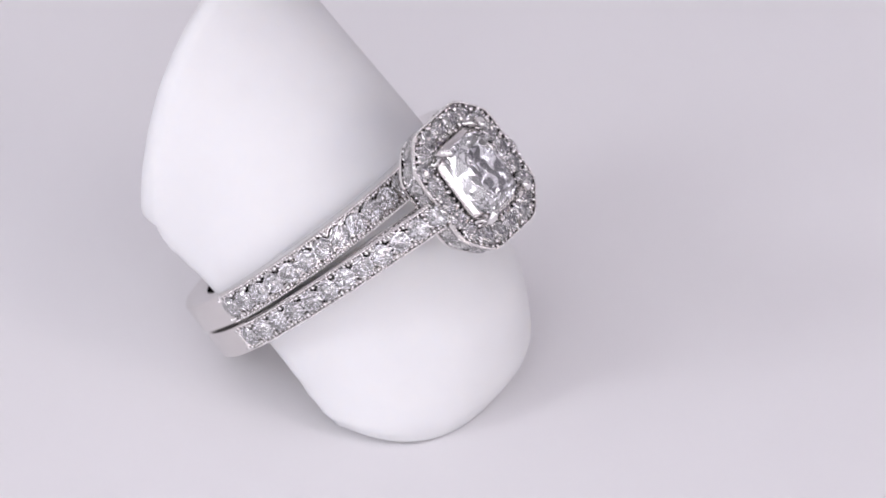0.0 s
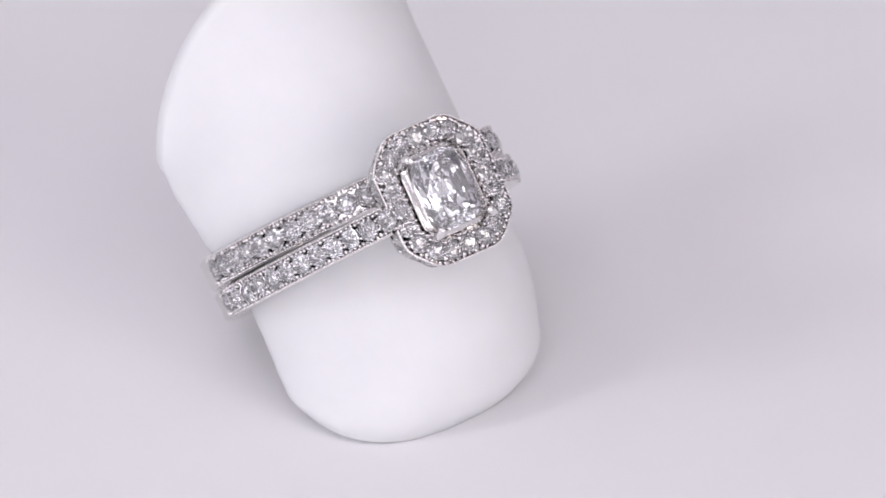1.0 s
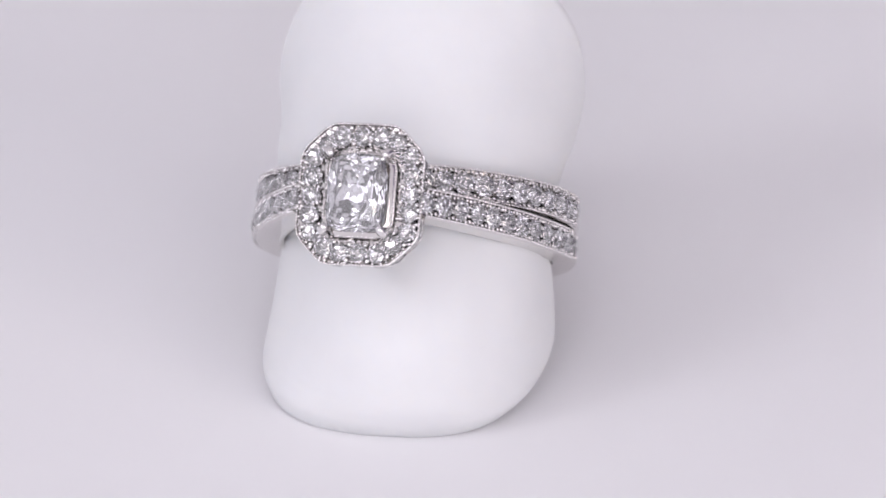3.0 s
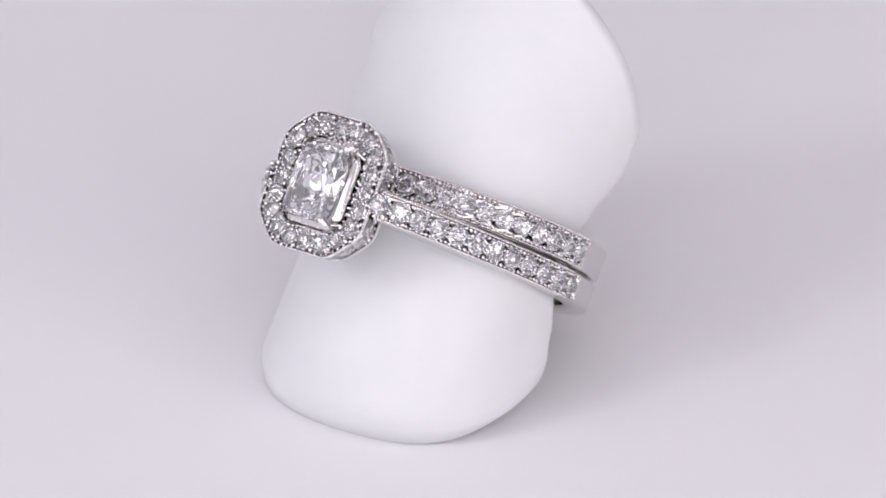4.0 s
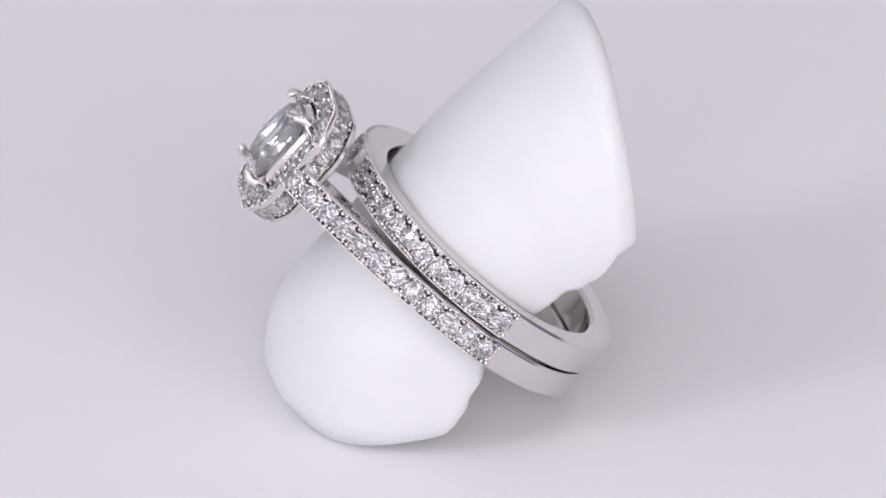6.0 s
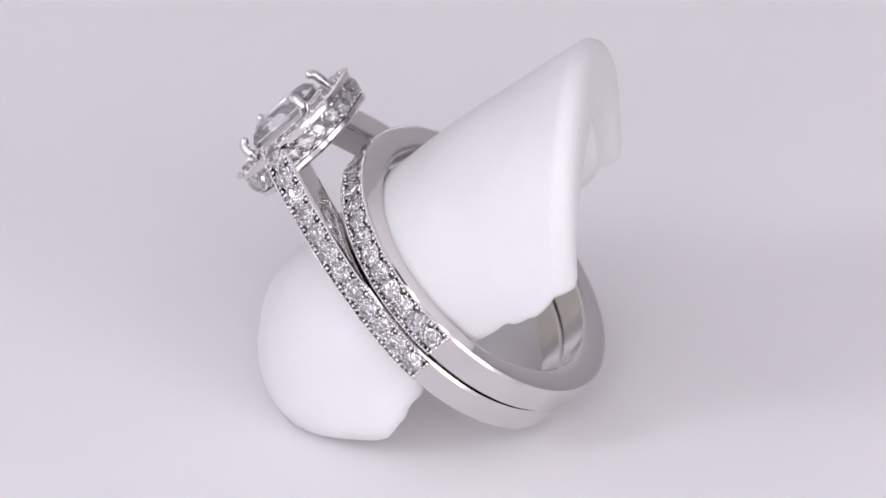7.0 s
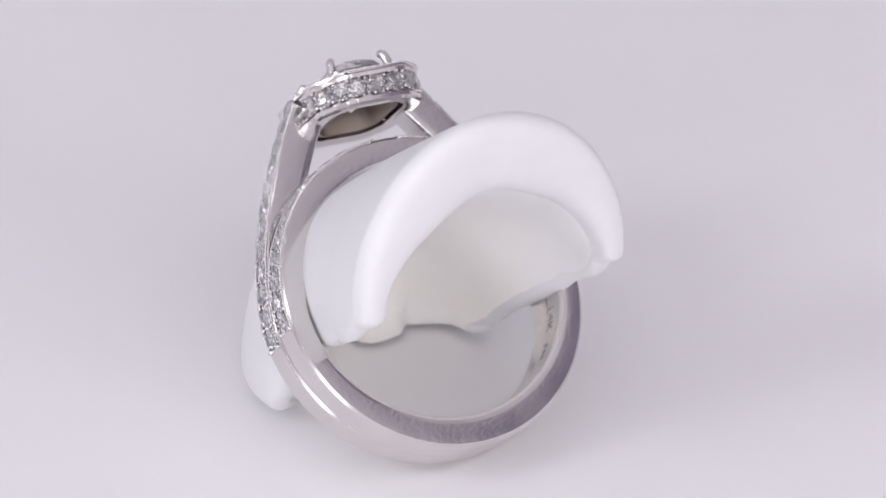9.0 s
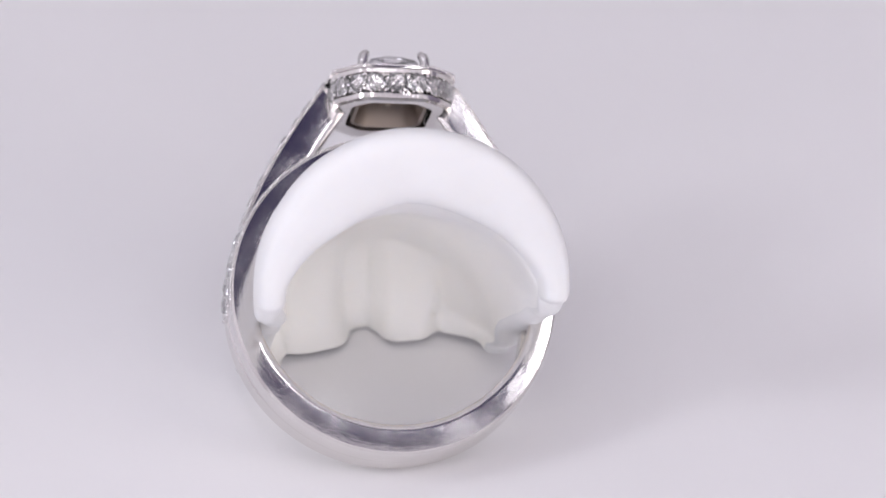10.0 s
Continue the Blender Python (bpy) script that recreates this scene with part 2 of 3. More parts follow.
def rim_beads(name, lines, radius, parent, step):
    """Fine milled beads along edges."""
    verts, faces = [], []
    for line in lines:
        acc = sum((Vector(b) - Vector(a)).length for a, b in zip(line, line[1:]))
        for p, _ in along(line, max(2, int(acc / step))):
            small_ball(verts, faces, p, radius, 5, 2)
    ob = part(name, mesh_from(name, verts, faces, GRAIN, 180), parent, "fine beaded edge")
    return tagged(ob, kind="stuff")


def pave_row(parent, line, normals, yc, hw, count, size, rng):
    """Stones along a line in the ring's plane, with holding grains between them."""
    verts, faces = [], []
    pts = along([(p[0], 0, p[1]) for p in line], count)
    step = (pts[1][0] - pts[0][0]).length
    for i, (p, tangent) in enumerate(pts):
        nrm = Vector((tangent.z, 0, -tangent.x))
        if nrm.dot(normals(p)) < 0:
            nrm = -nrm
        tilt = Vector((rng.uniform(-0.06, 0.06), rng.uniform(-0.06, 0.06), rng.uniform(-0.06, 0.06)))
        set_stone(parent, p + Vector((0, yc, 0)) - nrm * 0.02, nrm + tilt, rng.uniform(0, 6.28), size * rng.uniform(0.97, 1.03))
        # holding grains: a pair at each gap, smaller ones beside and between
        for e, off, sink, r in ((-0.5, hw - 0.34, 0.02, 0.16), (-0.5, 0.30, 0.08, 0.13), (-0.28, hw - 0.30, 0.04, 0.13), (0.0, hw - 0.27, 0.04, 0.10), (0.28, hw - 0.30, 0.04, 0.13), (-0.5, 0.0, 0.12, 0.11), (0.5, hw - 0.34, 0.02, 0.16)):
            if e == 0.5 and i < len(pts) - 1:
                continue
            for side in (-1, 1):
                small_ball(verts, faces, p + tangent * step * e + Vector((0, yc + side * off, 0)) - nrm * sink, r * rng.uniform(0.85, 1.12), 6, 3)
    ob = part("grain_setting", mesh_from("grain_setting", verts, faces, GRAIN, 180), parent, "tiny polished metal beads")
    return tagged(ob, kind="stuff")


def arc(r, a0, a1, n):
    return [(r * math.cos(radians(a0 + (a1 - a0) * k / n)), r * math.sin(radians(a0 + (a1 - a0) * k / n))) for k in range(n + 1)]


# ---- wedding band ----
def bottom_weight(degrees):
    """0 at the sides of the hoop, 1 at its lowest point."""
    return max(0.0, (-math.sin(radians(degrees)) - 0.3) / 0.7)


def wedding_band():
    thing = new("wedding_band")
    tagged(thing, "white gold wedding band set with a row of pave diamonds", "ring")
    yc, hw = 1.87, 1.09
    spans = ((-3.0, 84.0), (96.0, 182.0))
    angles = sorted(set([a * 3.0 for a in range(120)] + [v + d for s in spans for v in (s[0] % 360, s[1]) for d in (-0.25, 0.25)]))
    stations = []
    for a in angles:
        ch = 1.0 if any(s[0] < a < s[1] or s[0] < a - 360 < s[1] for s in spans) else 0.0
        c, s = math.cos(radians(a)), math.sin(radians(a))
        heavy = bottom_weight(a)
        ri = R_IN - 0.36 * min(1.0, max(0.0, s * 2.2))
        # the hoop is a little heavier at the bottom
        ri -= 0.34 * heavy
        ro = R_OUT + 0.10 * heavy
        stations.append((ro * c, ro * s, ri * c, ri * s, yc, hw, ch))
    v, f = loft(band_sections(stations, 0.17, 0.52), closed_path=True)
    band = part("band", mesh_from("wedding_band_body", v, f, GOLD, 35), thing, "polished white gold hoop", RING)
    rng = random.Random(4)
    for s in spans:
        pave_row(band, arc(R_OUT, s[0] + 3, s[1] - 2, 60), lambda p: p, yc, hw, 12, 1.44, rng)
        rim_beads("milgrain", [[(p[0], yc + e * (hw - 0.13), p[1]) for p in arc(R_OUT + 0.02, s[0], s[1], 50)] for e in (-1, 1)], 0.10, band, 0.19)
    engraving(band, 1.25)
    return thing


def engraving(parent, yc):
    """The carat mark inside the hoop, then worn marks that cannot be read."""
    data = bpy.data.curves.new("engraving", "FONT")
    data.body, data.size = "14K", 1.3
    text = new("engraving", data)
    flat = bpy.data.meshes.new_from_object(text.evaluated_get(bpy.context.evaluated_depsgraph_get()))
    bpy.data.objects.remove(text)
    r = R_IN - 0.012
    verts = []
    for v in flat.vertices:
        a = radians(-167.0) + v.co.x * 0.92 / r
        ra = r - 0.34 * bottom_weight(math.degrees(a)) - 0.008
        verts.append((ra * math.cos(a), yc - 0.42 + v.co.y, ra * math.sin(a)))
    faces = [tuple(p.vertices) for p in flat.polygons]
    for a0, w, h in ((-149.0, 0.28, 0.5), (-146.0, 0.25, 0.42), (-143.3, 0.3, 0.5)):
        a, b = radians(a0), radians(a0) + w / r
        o = len(verts)
        ra = r - 0.34 * bottom_weight(a0) - 0.03
        verts += [(ra * math.cos(t), yc + y, ra * math.sin(t)) for t, y in ((a, -h / 2), (b, -h / 2), (b, h / 2), (a, h / 2))]
        faces.append((o, o + 1, o + 2, o + 3))
    return part("engraving", mesh_from("engraving", verts, faces, MARK_SHADE), parent, "stamped carat mark")


# ---- engagement ring ----
def bezier(p0, p1, p2, n):
    res = []
    for k in range(n + 1):
        t = k / n
        res.append(tuple((1 - t) ** 2 * a + 2 * t * (1 - t) * b + t * t * c for a, b, c in zip(p0, p1, p2)))
    return res


def octagon(a, b, c, z):
    pts = [(a, -b + c), (a, b - c), (a - c, b), (-a + c, b), (-a, b - c), (-a, -b + c), (-a + c, -b), (a - c, -b)]
    return [(x, y, z) for x, y in pts]


def soft_octagon(a, b, c, z):
    """The same with worn, rounded corners."""
    pts = [Vector(p) for p in octagon(a, b, c, z)]
    cut = min(0.6, 0.38 * c)
    res = []
    for k, p in enumerate(pts):
        u = p + (pts[k - 1] - p).normalized() * cut
        w = p + (pts[(k + 1) % 8] - p).normalized() * cut
        res += [tuple(u), tuple((u + w) / 4 + p / 2), tuple(w)]
    return res


HEAD = Matrix.Translation((-0.05 * MM, -0.10 * MM, 0)) @ Matrix.Rotation(radians(-0.8), 4, "Z")


def engagement_ring():
    thing = new("engagement_ring")
    tagged(thing, "white gold halo engagement ring with a rectangular centre diamond", "ring")
    yc, hw = -0.39, 1.0
    arm = bezier((R_OUT, 0.0), (10.15, 6.6), (4.35, 14.65), 26)
    lower = arc(R_OUT, -180, 0, 60)
    far_arm = bezier((R_OUT, 0.0), (10.4, 6.8), (4.5, 14.85), 26)
    path = [(-x, z) for x, z in reversed(far_arm)] + lower[1:-1] + arm
    stations = []
    n = len(path)
    for i, p in enumerate(path):
        a, b = path[max(0, i - 1)], path[min(n - 1, i + 1)]
        tx, tz = b[0] - a[0], b[1] - a[1]
        length = math.hypot(tx, tz)
        nx, nz = -tz / length, tx / length
        th = 1.5 + 0.35 * max(0.0, (-p[1] / R_OUT - 0.3) / 0.7) + 0.35 * min(1.0, max(0.0, (p[1] + 4.0) / 4.0)) + 0.4 * min(1.0, max(0.0, p[1] / 9.0))
        ch = 1.0 if p[1] > -0.6 else 0.0
        stations.append((p[0], p[1], p[0] + nx * th, p[1] + nz * th, yc, hw, ch))
    v, f = loft(band_sections(stations, 0.17, 0.52))
    shank = part("shank", mesh_from("engagement_shank", v, f, GOLD, 35), thing, "polished white gold cathedral shank", RING)
    rng = random.Random(9)
    for sx in (-1, 1):
        start = arc(R_OUT, -2, 0, 2)[:-1]
        limb = arm if sx > 0 else far_arm
        line = [(sx * x, z) for x, z in start + limb]
        pave_row(shank, line, lambda p: Vector((p[0], 0, 4.0)), yc, hw, 12, 1.45, rng)
        rim_beads("milgrain", [[(sx * x * 1.002, yc + e * (hw - 0.13), z) for x, z in limb] for e in (-1, 1)], 0.10, shank, 0.19)
    # halo body: one closed loop of facets round the head
    rows = [(4.12, 4.64, 1.86, 15.0), (4.03, 4.55, 1.82, 15.05), (3.97, 4.46, 1.8, 14.62), (2.48, 2.95, 1.0, 14.68), (2.38, 2.85, 0.9, 15.12),
            (2.2, 2.67, 0.7, 15.22), (1.98, 2.53, 0.6, 14.2), (2.75, 3.2, 1.15, 14.1), (2.66, 3.12, 1.1, 12.9), (3.72, 4.1, 1.74, 12.78), (3.9, 4.3, 1.83, 12.94),
            (3.92, 4.32, 1.83, 13.22), (3.56, 4.0, 1.66, 13.28), (3.6, 4.04, 1.68, 14.72), (4.12, 4.64, 1.86, 14.88)]
    loops = [soft_octagon(*r) for r in rows]
    v, f = loft(loops, closed_path=True)
    halo = part("halo", mesh_from("halo_frame", v, f, GOLD, 30), thing, "cut-corner rectangular halo frame", RING @ HEAD)
    top_line = octagon(3.27, 3.78, 1.46, 15.03)
    top_line.append(top_line[0])
    stones = along(top_line, 21)[:-1]
    grains_v, grains_f = [], []
    for k, (p, tg) in enumerate(stones):
        tilt = Vector((rng.uniform(-0.08, 0.08), rng.uniform(-0.08, 0.08), 1))
        set_stone(halo, p, tilt, rng.uniform(0, 6.28), 1.3)
        q, tq = stones[(k + 1) % len(stones)]
        mid = (p + q) / 2
        out = Vector((mid.x, mid.y, 0)).normalized()
        for e, r, lift in ((-0.52, 0.17, 0.06), (-0.2, 0.13, -0.06), (0.2, 0.14, -0.06), (0.54, 0.18, 0.06)):
            small_ball(grains_v, grains_f, mid + out * e + Vector((0, 0, lift)), r, 6, 3)
    side_line = octagon(3.93, 4.35, 1.84, 14.02)
    for k in range(8):
        a, b = Vector(side_line[k]), Vector(side_line[(k + 1) % 8])
        tg = (b - a).normalized()
        nrm = Vector((tg.y, -tg.x, 0))
        if nrm.dot(a + b) < 0:
            nrm = -nrm
        count = max(2, int((b - a).length / 1.2))
        for i in range(count + 1):
            for e, r in ((-0.5, 0.13), (-0.2, 0.1), (0.2, 0.1), (0.5, 0.13)):
                small_ball(grains_v, grains_f, a.lerp(b, i / count) - nrm * 0.12 + Vector((0, 0, e)), r, 6, 3)
            for k2 in (0.3, 0.7):
                if i < count:
                    small_ball(grains_v, grains_f, a.lerp(b, (i + k2) / count) - nrm * 0.06 + Vector((0, 0, 0.6)), 0.11, 6, 3)
                    small_ball(grains_v, grains_f, a.lerp(b, (i + k2) / count) - nrm * 0.06 + Vector((0, 0, -0.62)), 0.11, 6, 3)
            p = a.lerp(b, (i + 0.5) / count)
            if i == count or abs(p.x) > 3.3 and -1.7 < p.y < 0.5:
                continue
            tilt = Vector((rng.uniform(-0.06, 0.06), rng.uniform(-0.06, 0.06), rng.uniform(-0.06, 0.06)))
            set_stone(halo, p - nrm * 0.06, nrm + tilt, rng.uniform(0, 6.28), 1.38)
    # fine grains raised along the walls of the channel
    for line, r in ((soft_octagon(3.92, 4.42, 1.76, 15.0), 0.13), (soft_octagon(2.6, 3.08, 1.0, 15.03), 0.12)):
        for p, tg in along(line + line[:1], 64 if r > 0.125 else 44):
            small_ball(grains_v, grains_f, p + Vector((rng.uniform(-0.05, 0.05), rng.uniform(-0.05, 0.05), rng.uniform(-0.03, 0.05))), r * rng.uniform(0.8, 1.15), 6, 3)
    tagged(part("grain_setting", mesh_from("halo_grain_setting", grains_v, grains_f, GRAIN, 180), halo, "tiny polished metal beads"), kind="stuff")
    edge = soft_octagon(4.07, 4.59, 1.84, 15.07)
    inner = soft_octagon(2.3, 2.77, 0.8, 15.2)
    rim_beads("milgrain", [edge + edge[:1], inner + inner[:1]], 0.10, halo, 0.19)
    # basket under the centre stone
    rows = [(2.0, 2.54, 0.62, 15.5), (2.12, 2.66, 0.67, 15.42), (2.3, 2.84, 0.75, 15.18), (2.1, 2.6, 0.7, 14.7), (2.3, 2.8, 0.85, 13.5),
            (2.36, 2.86, 0.9, 13.12), (2.3, 2.8, 0.88, 13.02), (2.12, 2.6, 0.8, 13.06), (1.95, 2.45, 0.7, 13.6), (1.85, 2.35, 0.65, 14.7), (1.9, 2.44, 0.6, 15.36)]
    v, f = loft([soft_octagon(*r) for r in rows], closed_path=True)
    cup = mesh_from("basket", v, f, GOLD, 30)
    cup.materials.append(BROWN_GOLD)
    # lower faces take the darker, browner and rougher gold
    for p in cup.polygons:
        p.material_index = int(p.center.z < 14.4 * MM)
    part("basket", cup, thing, "polished basket, darker brown and rougher underneath", RING @ HEAD)

    # centre stone: long radiant cut
    def radiant(a, r):
        c, s = math.cos(a), math.sin(a)
        k = (abs(c) ** 5 + abs(s) ** 5) ** (-1 / 5)
        return 1.97 * r * c * k, (2.55 - 1.97 * (1 - r)) * s * k
    tiers = [(0.62, 0.76, 0.5, 8), (0.84, 0.5, 0.0, 8), (1.0, 0.06, 0.0, 16), (1.0, -0.2, 0.0, 16), (0.84, -0.5, 0.5, 16), (0.58, -1.0, 0.0, 16), (0.3, -1.5, 0.5, 8)]
    gem = brilliant(radiant, tiers, -2.05, 0.58, "radiant_stone", True)
    part("centre_stone", gem, thing, "large rectangular radiant-cut diamond", RING @ HEAD @ Matrix.Translation((-0.05 * MM, 0, 15.78 * MM)))
    for sx in (-1, 1):
        for sy in (-1, 1):
            line = [(2.02, 2.62, 13.6), (2.06, 2.68, 14.8), (2.05, 2.68, 15.6), (2.02, 2.66, 16.05), (1.96, 2.58, 16.32), (1.84, 2.44, 16.44)]
            rad = [0.32, 0.32, 0.32, 0.32, 0.31, 0.28]
            secs = []
            for i, (p, r) in enumerate(zip(line, rad)):
                a, b = Vector(line[max(0, i - 1)]), Vector(line[min(len(line) - 1, i + 1)])
                q = (b - a).to_track_quat("Z", "Y")
                secs.append([Vector(p) + q @ Vector((r * math.cos(t * math.pi / 4), r * math.sin(t * math.pi / 4), 0)) for t in range(8)])
            v, f = loft(secs)
            small_ball(v, f, line[-1], 0.29, 8, 5)
            v = [(sx * x, sy * y, z) for x, y, z in v]
            # two fine ridges run from each claw down to the halo's inner rim
            for foot in ((2.5, 2.25, 15.2), (1.65, 3.05, 15.2)):
                a, b = Vector((1.98, 2.6, 16.0)), Vector(foot)
                q = (b - a).to_track_quat("Z", "Y")
                rv, rf = loft([[tuple(c + q @ Vector((r * math.cos(t * math.pi / 3), r * math.sin(t * math.pi / 3), 0))) for t in range(6)] for c, r in ((a, 0.17), ((a + b) / 2, 0.12), (b, 0.09))])
                o = len(v)
                v = v + [(sx * x, sy * y, z) for x, y, z in rv]
                f = f + [tuple(k + o for k in face) for face in rf]
            part("prong", mesh_from("prong", v, f, GRAIN, 60), thing, "rounded claw prong", RING @ HEAD)
    return thing


# ---- white arched holder ----
def smooth_rows(rows, n):
    """Even Catmull-Rom steps through rows of numbers."""
    a = np.array(rows, float)
    res = []
    k = len(a) - 1
    for i in range(n + 1):
        t = i / n * k
        j = min(int(t), k - 1)
        u = t - j
        p0, p1, p2, p3 = a[max(0, j - 1)], a[j], a[j + 1], a[min(k, j + 2)]
        res.append(0.5 * (2 * p1 + (p2 - p0) * u + (2 * p0 - 5 * p1 + 4 * p2 - p3) * u * u + (3 * p1 - p0 - 3 * p2 + p3) * u ** 3))
    return res


# crest y, z; lower edge y, z; half width; centre x; cross lean; wall at crest; wall at edge
SPINE = [(-7.3, 0.0, -0.4, 0.8, 8.4, 0.4, 0.0, 2.6, 1.6),
         (-8.35, 1.7, 0.7, 1.7, 9.25, 0.8, 0.1, 2.6, 1.6),
         (-8.6, 3.8, 2.0, 3.0, 9.15, 0.85, 0.3, 2.6, 1.6),
         (-7.4, 8.0, 3.9, 6.0, 8.8, 0.9, 0.7, 2.8, 1.8),
         (-2.1, 14.05, 5.4, 8.0, 8.78, 1.0, 0.9, 3.2, 1.8),
         (3.1, 19.2, 8.4, 10.7, 9.45, 1.0, 0.65, 4.2, 1.7),
         (8.0, 23.4, 10.9, 12.5, 9.8, 1.4, 0.45, 5.2, 1.5),
         (11.9, 26.6, 12.6, 14.2, 10.0, 1.6, 0.4, 5.8, 2.0)]


def holder():
    rows = smooth_rows(SPINE, 72)
    cols = 64
    fold = 5
    sections, centres = [], []
    for i, (ky, kz, ey, ez, w, cx, lean, tk, te) in enumerate(rows):
        s = i / (len(rows) - 1)
        outer, inner = [], []
        up = Vector((0, ky - ey, kz - ez))
        rvec = Vector((1, -0.124 * lean, 0.109 * lean))
        base = Vector((cx, ey, ez))
        hc = 0.06
        reach = up.length
        pinch = 0.50 * s * s
        for j in range(cols + 1):
            phi = radians(-4 + 188 * j / cols)
            c, sn = math.cos(phi), math.sin(phi)
            rough = 0.35 * noise.noise(Vector((c * 2 + 5, sn * 2, s * 4))) * (1 if s > 0.02 else 0.4)
            wavy = 0.0
            if sn < 0.35 and s > 0.03:
                # hand-cut lower edges
                fade = (1 - max(0.0, sn) / 0.35) * min(1.0, (1.02 - s) / 0.25)
                wavy = (1.0 if c > 0 else 0.5) * fade * (0.5 * noise.noise(Vector((s * 9 + (3 if c > 0 else 8), 3.1, 0.5))) + 0.2 * noise.noise(Vector((s * 24 + (3 if c > 0 else 8), 1.1, 7.5))))
            box = 1 - (0.17 if c > 0 else 0.20) * max(0.0, 1 - s / 0.25)
            cb = math.copysign(abs(c) ** box, c)
            sb = math.copysign(abs(sn) ** box, sn)
            p = base + rvec * (w + 0.4 * rough) * cb + up * (hc + (1 - hc) * sb) * (1 + 0.015 * rough) + up.normalized() * wavy
            # back corners: one hangs lower, both are rounded off
            tail = max(0.0, (s - 0.55) / 0.45) ** 2
            low = max(0.0, 1 - max(0.0, sn) / 0.6)
            sag = (Vector((0, -0.3, -1.3)) * low + Vector((-0.45, 0, 0))) * max(0.0, -c) * tail + up.normalized() * low * (0.9 if c < 0 else 0.45) * max(0.0, (s - 0.88) / 0.12) ** 2
            # the foot's two cut edges differ
            heel = min(1.0, max(0.0, s / 0.08)) * min(1.0, max(0.0, (0.55 - s) / 0.2))
            sag += (Vector((0.25, 0, 0)) * max(0.0, c) + Vector((0, -0.9, 0)) * max(0.0, -c)) * low * heel
            sag += Vector((0.42, 0, 0)) * max(0.0, c) * min(1.0, max(0.0, (s - 0.15) / 0.12)) * min(1.0, max(0.0, (0.6 - s) / 0.15))
            p += sag
            outer.append(p)
            edge = 1 - max(0.0, sn)
            wall = tk + (te - tk) * edge ** 1.5
            # lumps on the inside of the foot
            lump = 0.0
            if s < 0.45:
                for x0, half, height in ((5.2, 2.75, 2.4), (-2.9, 2.7, 2.8), (-6.9, 1.7, 1.5)):
                    lump += height * max(0.0, 1 - ((p.x - x0) / half) ** 4)
                lump *= max(0.0, 1 - s / 0.45) ** 0.5
                wall -= 1.0 * max(0.0, 1 - s / 0.45)
            cc = c * (1 - pinch * max(0.0, sn))
            inner.append(base + rvec * (w - te) * cc + up * (hc + (1 - hc) * sn * max(0.1, (reach - wall - lump) / reach)) + up.normalized() * wavy + sag)
        ring, mids = list(outer), [(a + b) / 2 for a, b in zip(outer, inner)]
        down = -up.normalized()
        # rounded lower edge on both sides
        for k in range(1, fold):
            a = math.pi * k / fold
            ring.append(mids[-1] + (outer[-1] - mids[-1]) * math.cos(a) + down * te * 0.4 * math.sin(a))
        ring += inner[::-1]
        for k in range(1, fold):
            a = math.pi * k / fold
            ring.append(mids[0] + (inner[0] - mids[0]) * math.cos(a) + down * te * 0.4 * math.sin(a))
        sections.append(ring)
        centres.append(mids + [mids[-1]] * (fold - 1) + mids[::-1] + [mids[0]] * (fold - 1))
    # rounded back end
    last, core = sections[-1], centres[-1]
    back = Vector((0, 0.93, 0.37))
    for k in range(1, 9):
        a = 0.5 * math.pi * k / 8
        keep = max(0.02, math.cos(a) ** 0.55)
        sections.append([m + (p - m) * keep + back * 1.5 * math.sin(a) for p, m in zip(last, core)])
    v, f = loft([[(p.x, p.y, max(0.0, p.z)) for p in s] for s in sections], caps=False)
    n = len(sections[0])
    for o in (0, (len(sections) - 1) * n):
        for j in range(cols):
            f.append((o + j, o + j + 1, o + 2 * cols + fold - 1 - j, o + 2 * cols + fold - j))
    me = mesh_from("ring_holder", v, f, HOLDER, 80)
    # the hollow underside carries its inner glow as a lighter cream colour
    me.materials.append(HOLDER_GLOW)
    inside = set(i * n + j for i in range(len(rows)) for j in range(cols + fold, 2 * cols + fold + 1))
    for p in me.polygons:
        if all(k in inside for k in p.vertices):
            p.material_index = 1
    ob = new("ring_holder", me)
    return tagged(ob, "white arched resin ring holder with ragged hand-cut edges", "ring holder")


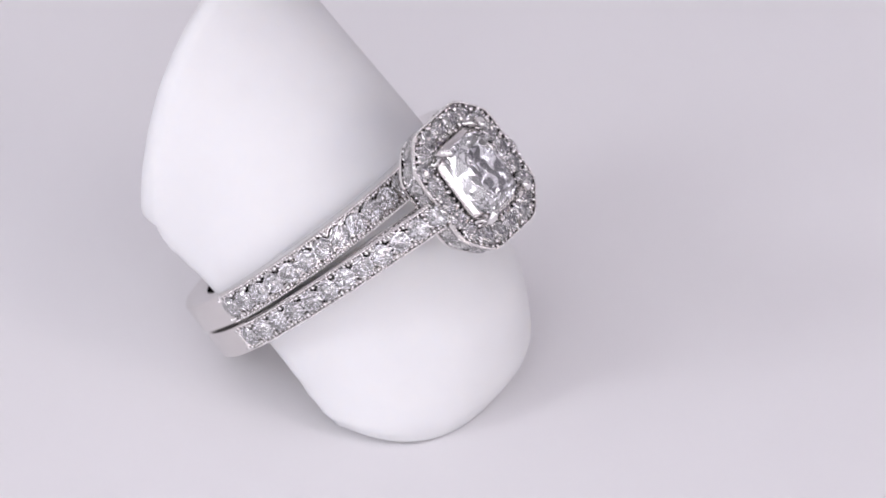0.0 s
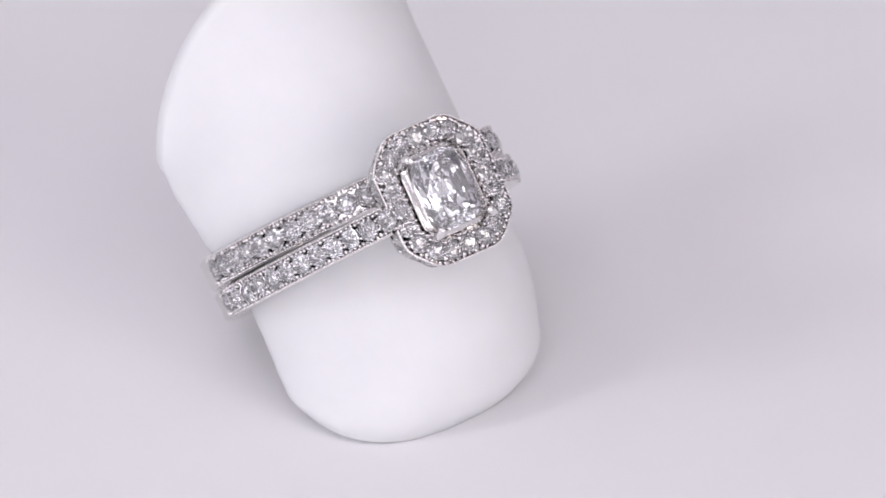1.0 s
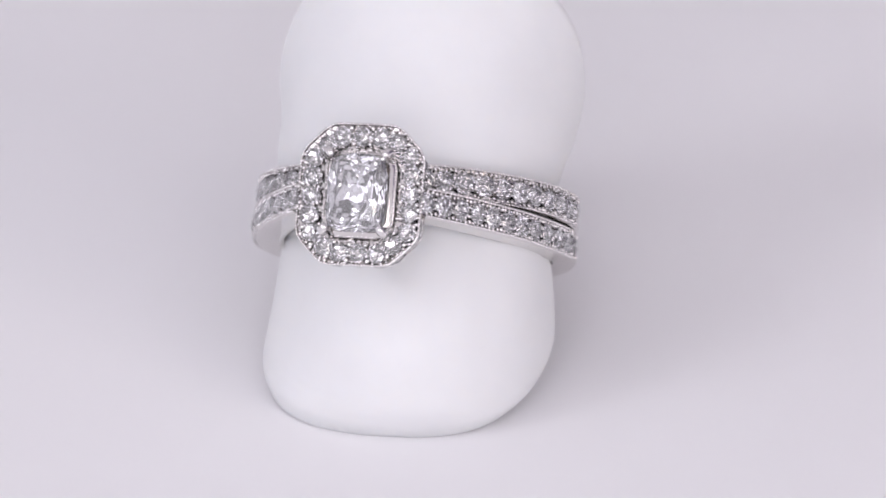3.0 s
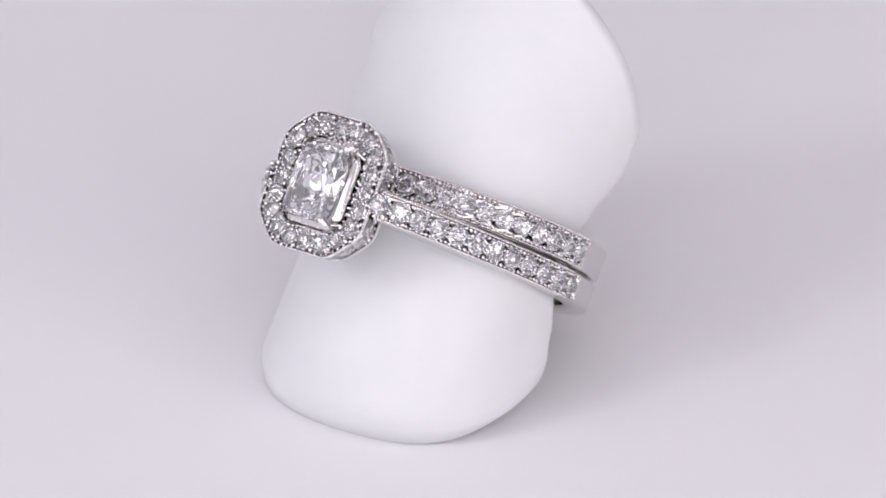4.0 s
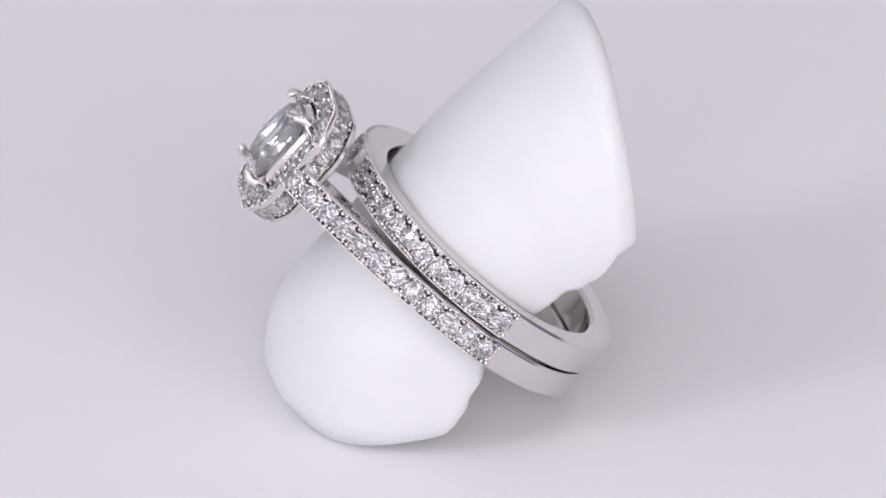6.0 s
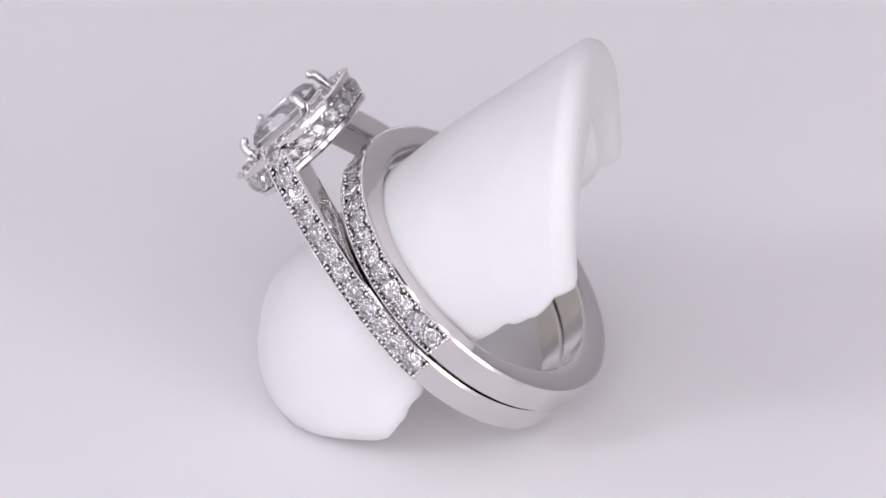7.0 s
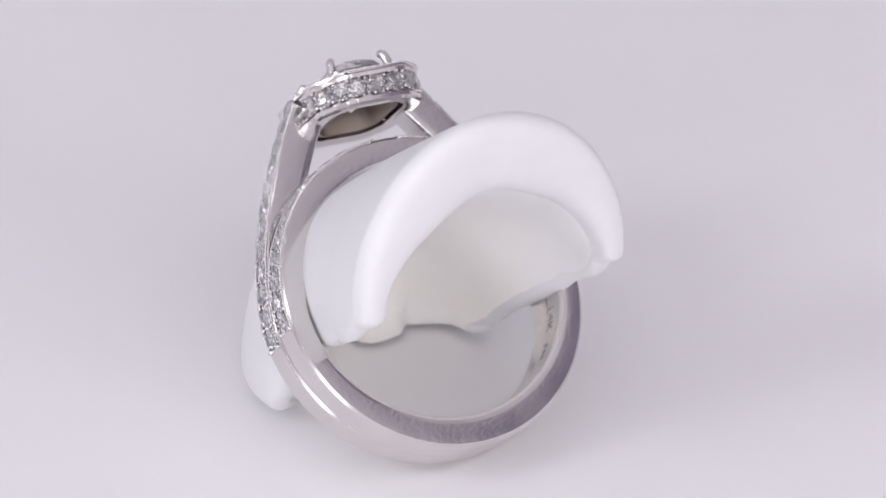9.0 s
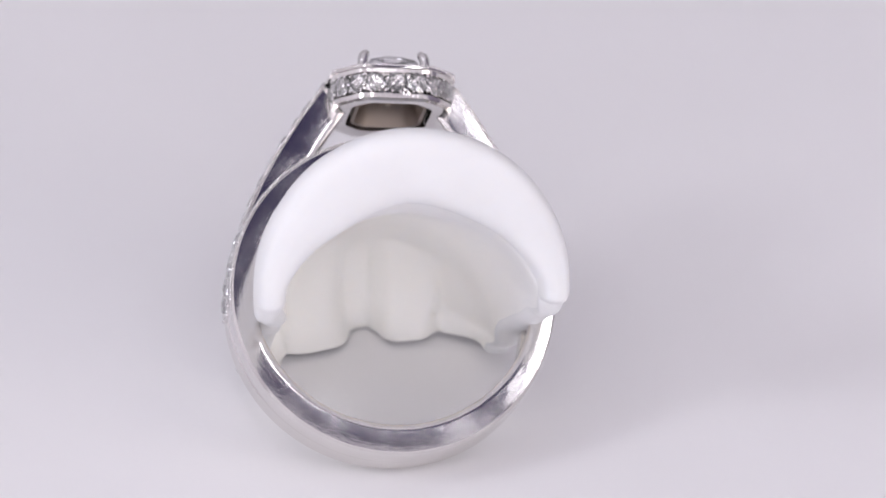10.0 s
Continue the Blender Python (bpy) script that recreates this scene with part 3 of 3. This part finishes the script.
# ---- setting ----
def slab(name, x0, x1, y0, y1, z0, z1, mat):
    bm = bmesh.new()
    bmesh.ops.create_cube(bm, size=1, matrix=Matrix.LocRotScale(((x0 + x1) / 2, (y0 + y1) / 2, (z0 + z1) / 2), None, (x1 - x0, y1 - y0, z1 - z0)))
    me = bpy.data.meshes.new(name)
    bm.to_mesh(me)
    bm.free()
    me.materials.append(mat)
    return tagged(new(name, me), kind="structure")


tagged(slab("floor", -0.6, 0.6, -0.65, 0.6, -0.02, 0.0, PAPER), "matte white lilac-tinted paper sheet on the table", "tabletop")
# unseen tent walls, added to bounce light
slab("wall_north", -0.6, 0.6, 0.6, 0.63, 0.0, 0.66, PLASTER)
slab("wall_south", -0.6, 0.6, -0.68, -0.65, 0.0, 0.66, PLASTER)
slab("wall_east_1", 0.6, 0.63, -0.68, -0.15, 0.0, 0.66, PLASTER)
# violet and warm stretches added to tint what the metal reflects
slab("added_wall_violet", 0.6, 0.63, -0.15, 0.36, 0.0, 0.66, VIOLET)
slab("added_wall_warm", 0.6, 0.63, 0.36, 0.63, 0.0, 0.66, WARM)
slab("wall_west", -0.63, -0.6, -0.68, 0.63, 0.0, 0.66, PLASTER)


def ceiling():
    """Unseen tent top, with a gap added so that the metal reflects dark violet."""
    bm = bmesh.new()
    for x0, x1, y0, y1 in ((-0.63, 0.63, -0.14, 0.63), (-0.63, 0.63, -0.68, -0.38), (-0.63, 0.04, -0.38, -0.14), (0.30, 0.63, -0.38, -0.14)):
        bmesh.ops.create_cube(bm, size=1, matrix=Matrix.LocRotScale(((x0 + x1) / 2, (y0 + y1) / 2, 0.68), None, (x1 - x0, y1 - y0, 0.04)))
    me = bpy.data.meshes.new("ceiling")
    bm.to_mesh(me)
    bm.free()
    me.materials.append(PLASTER)
    return tagged(new("ceiling", me), kind="structure")


ceiling()

HOLDING = holder()
BAND = wedding_band()
SOLITAIRE = engagement_ring()


def motions():
    """All three pieces turn together with the turntable, at a steady pace."""
    rows = [(k * 0.5, pose(0, 0, 0, 0, 0, 63.39 - 23.069 * k * 0.5)) for k in range(21)]
    for thing in (HOLDING, BAND, SOLITAIRE):
        walk(thing, rows)


motions()
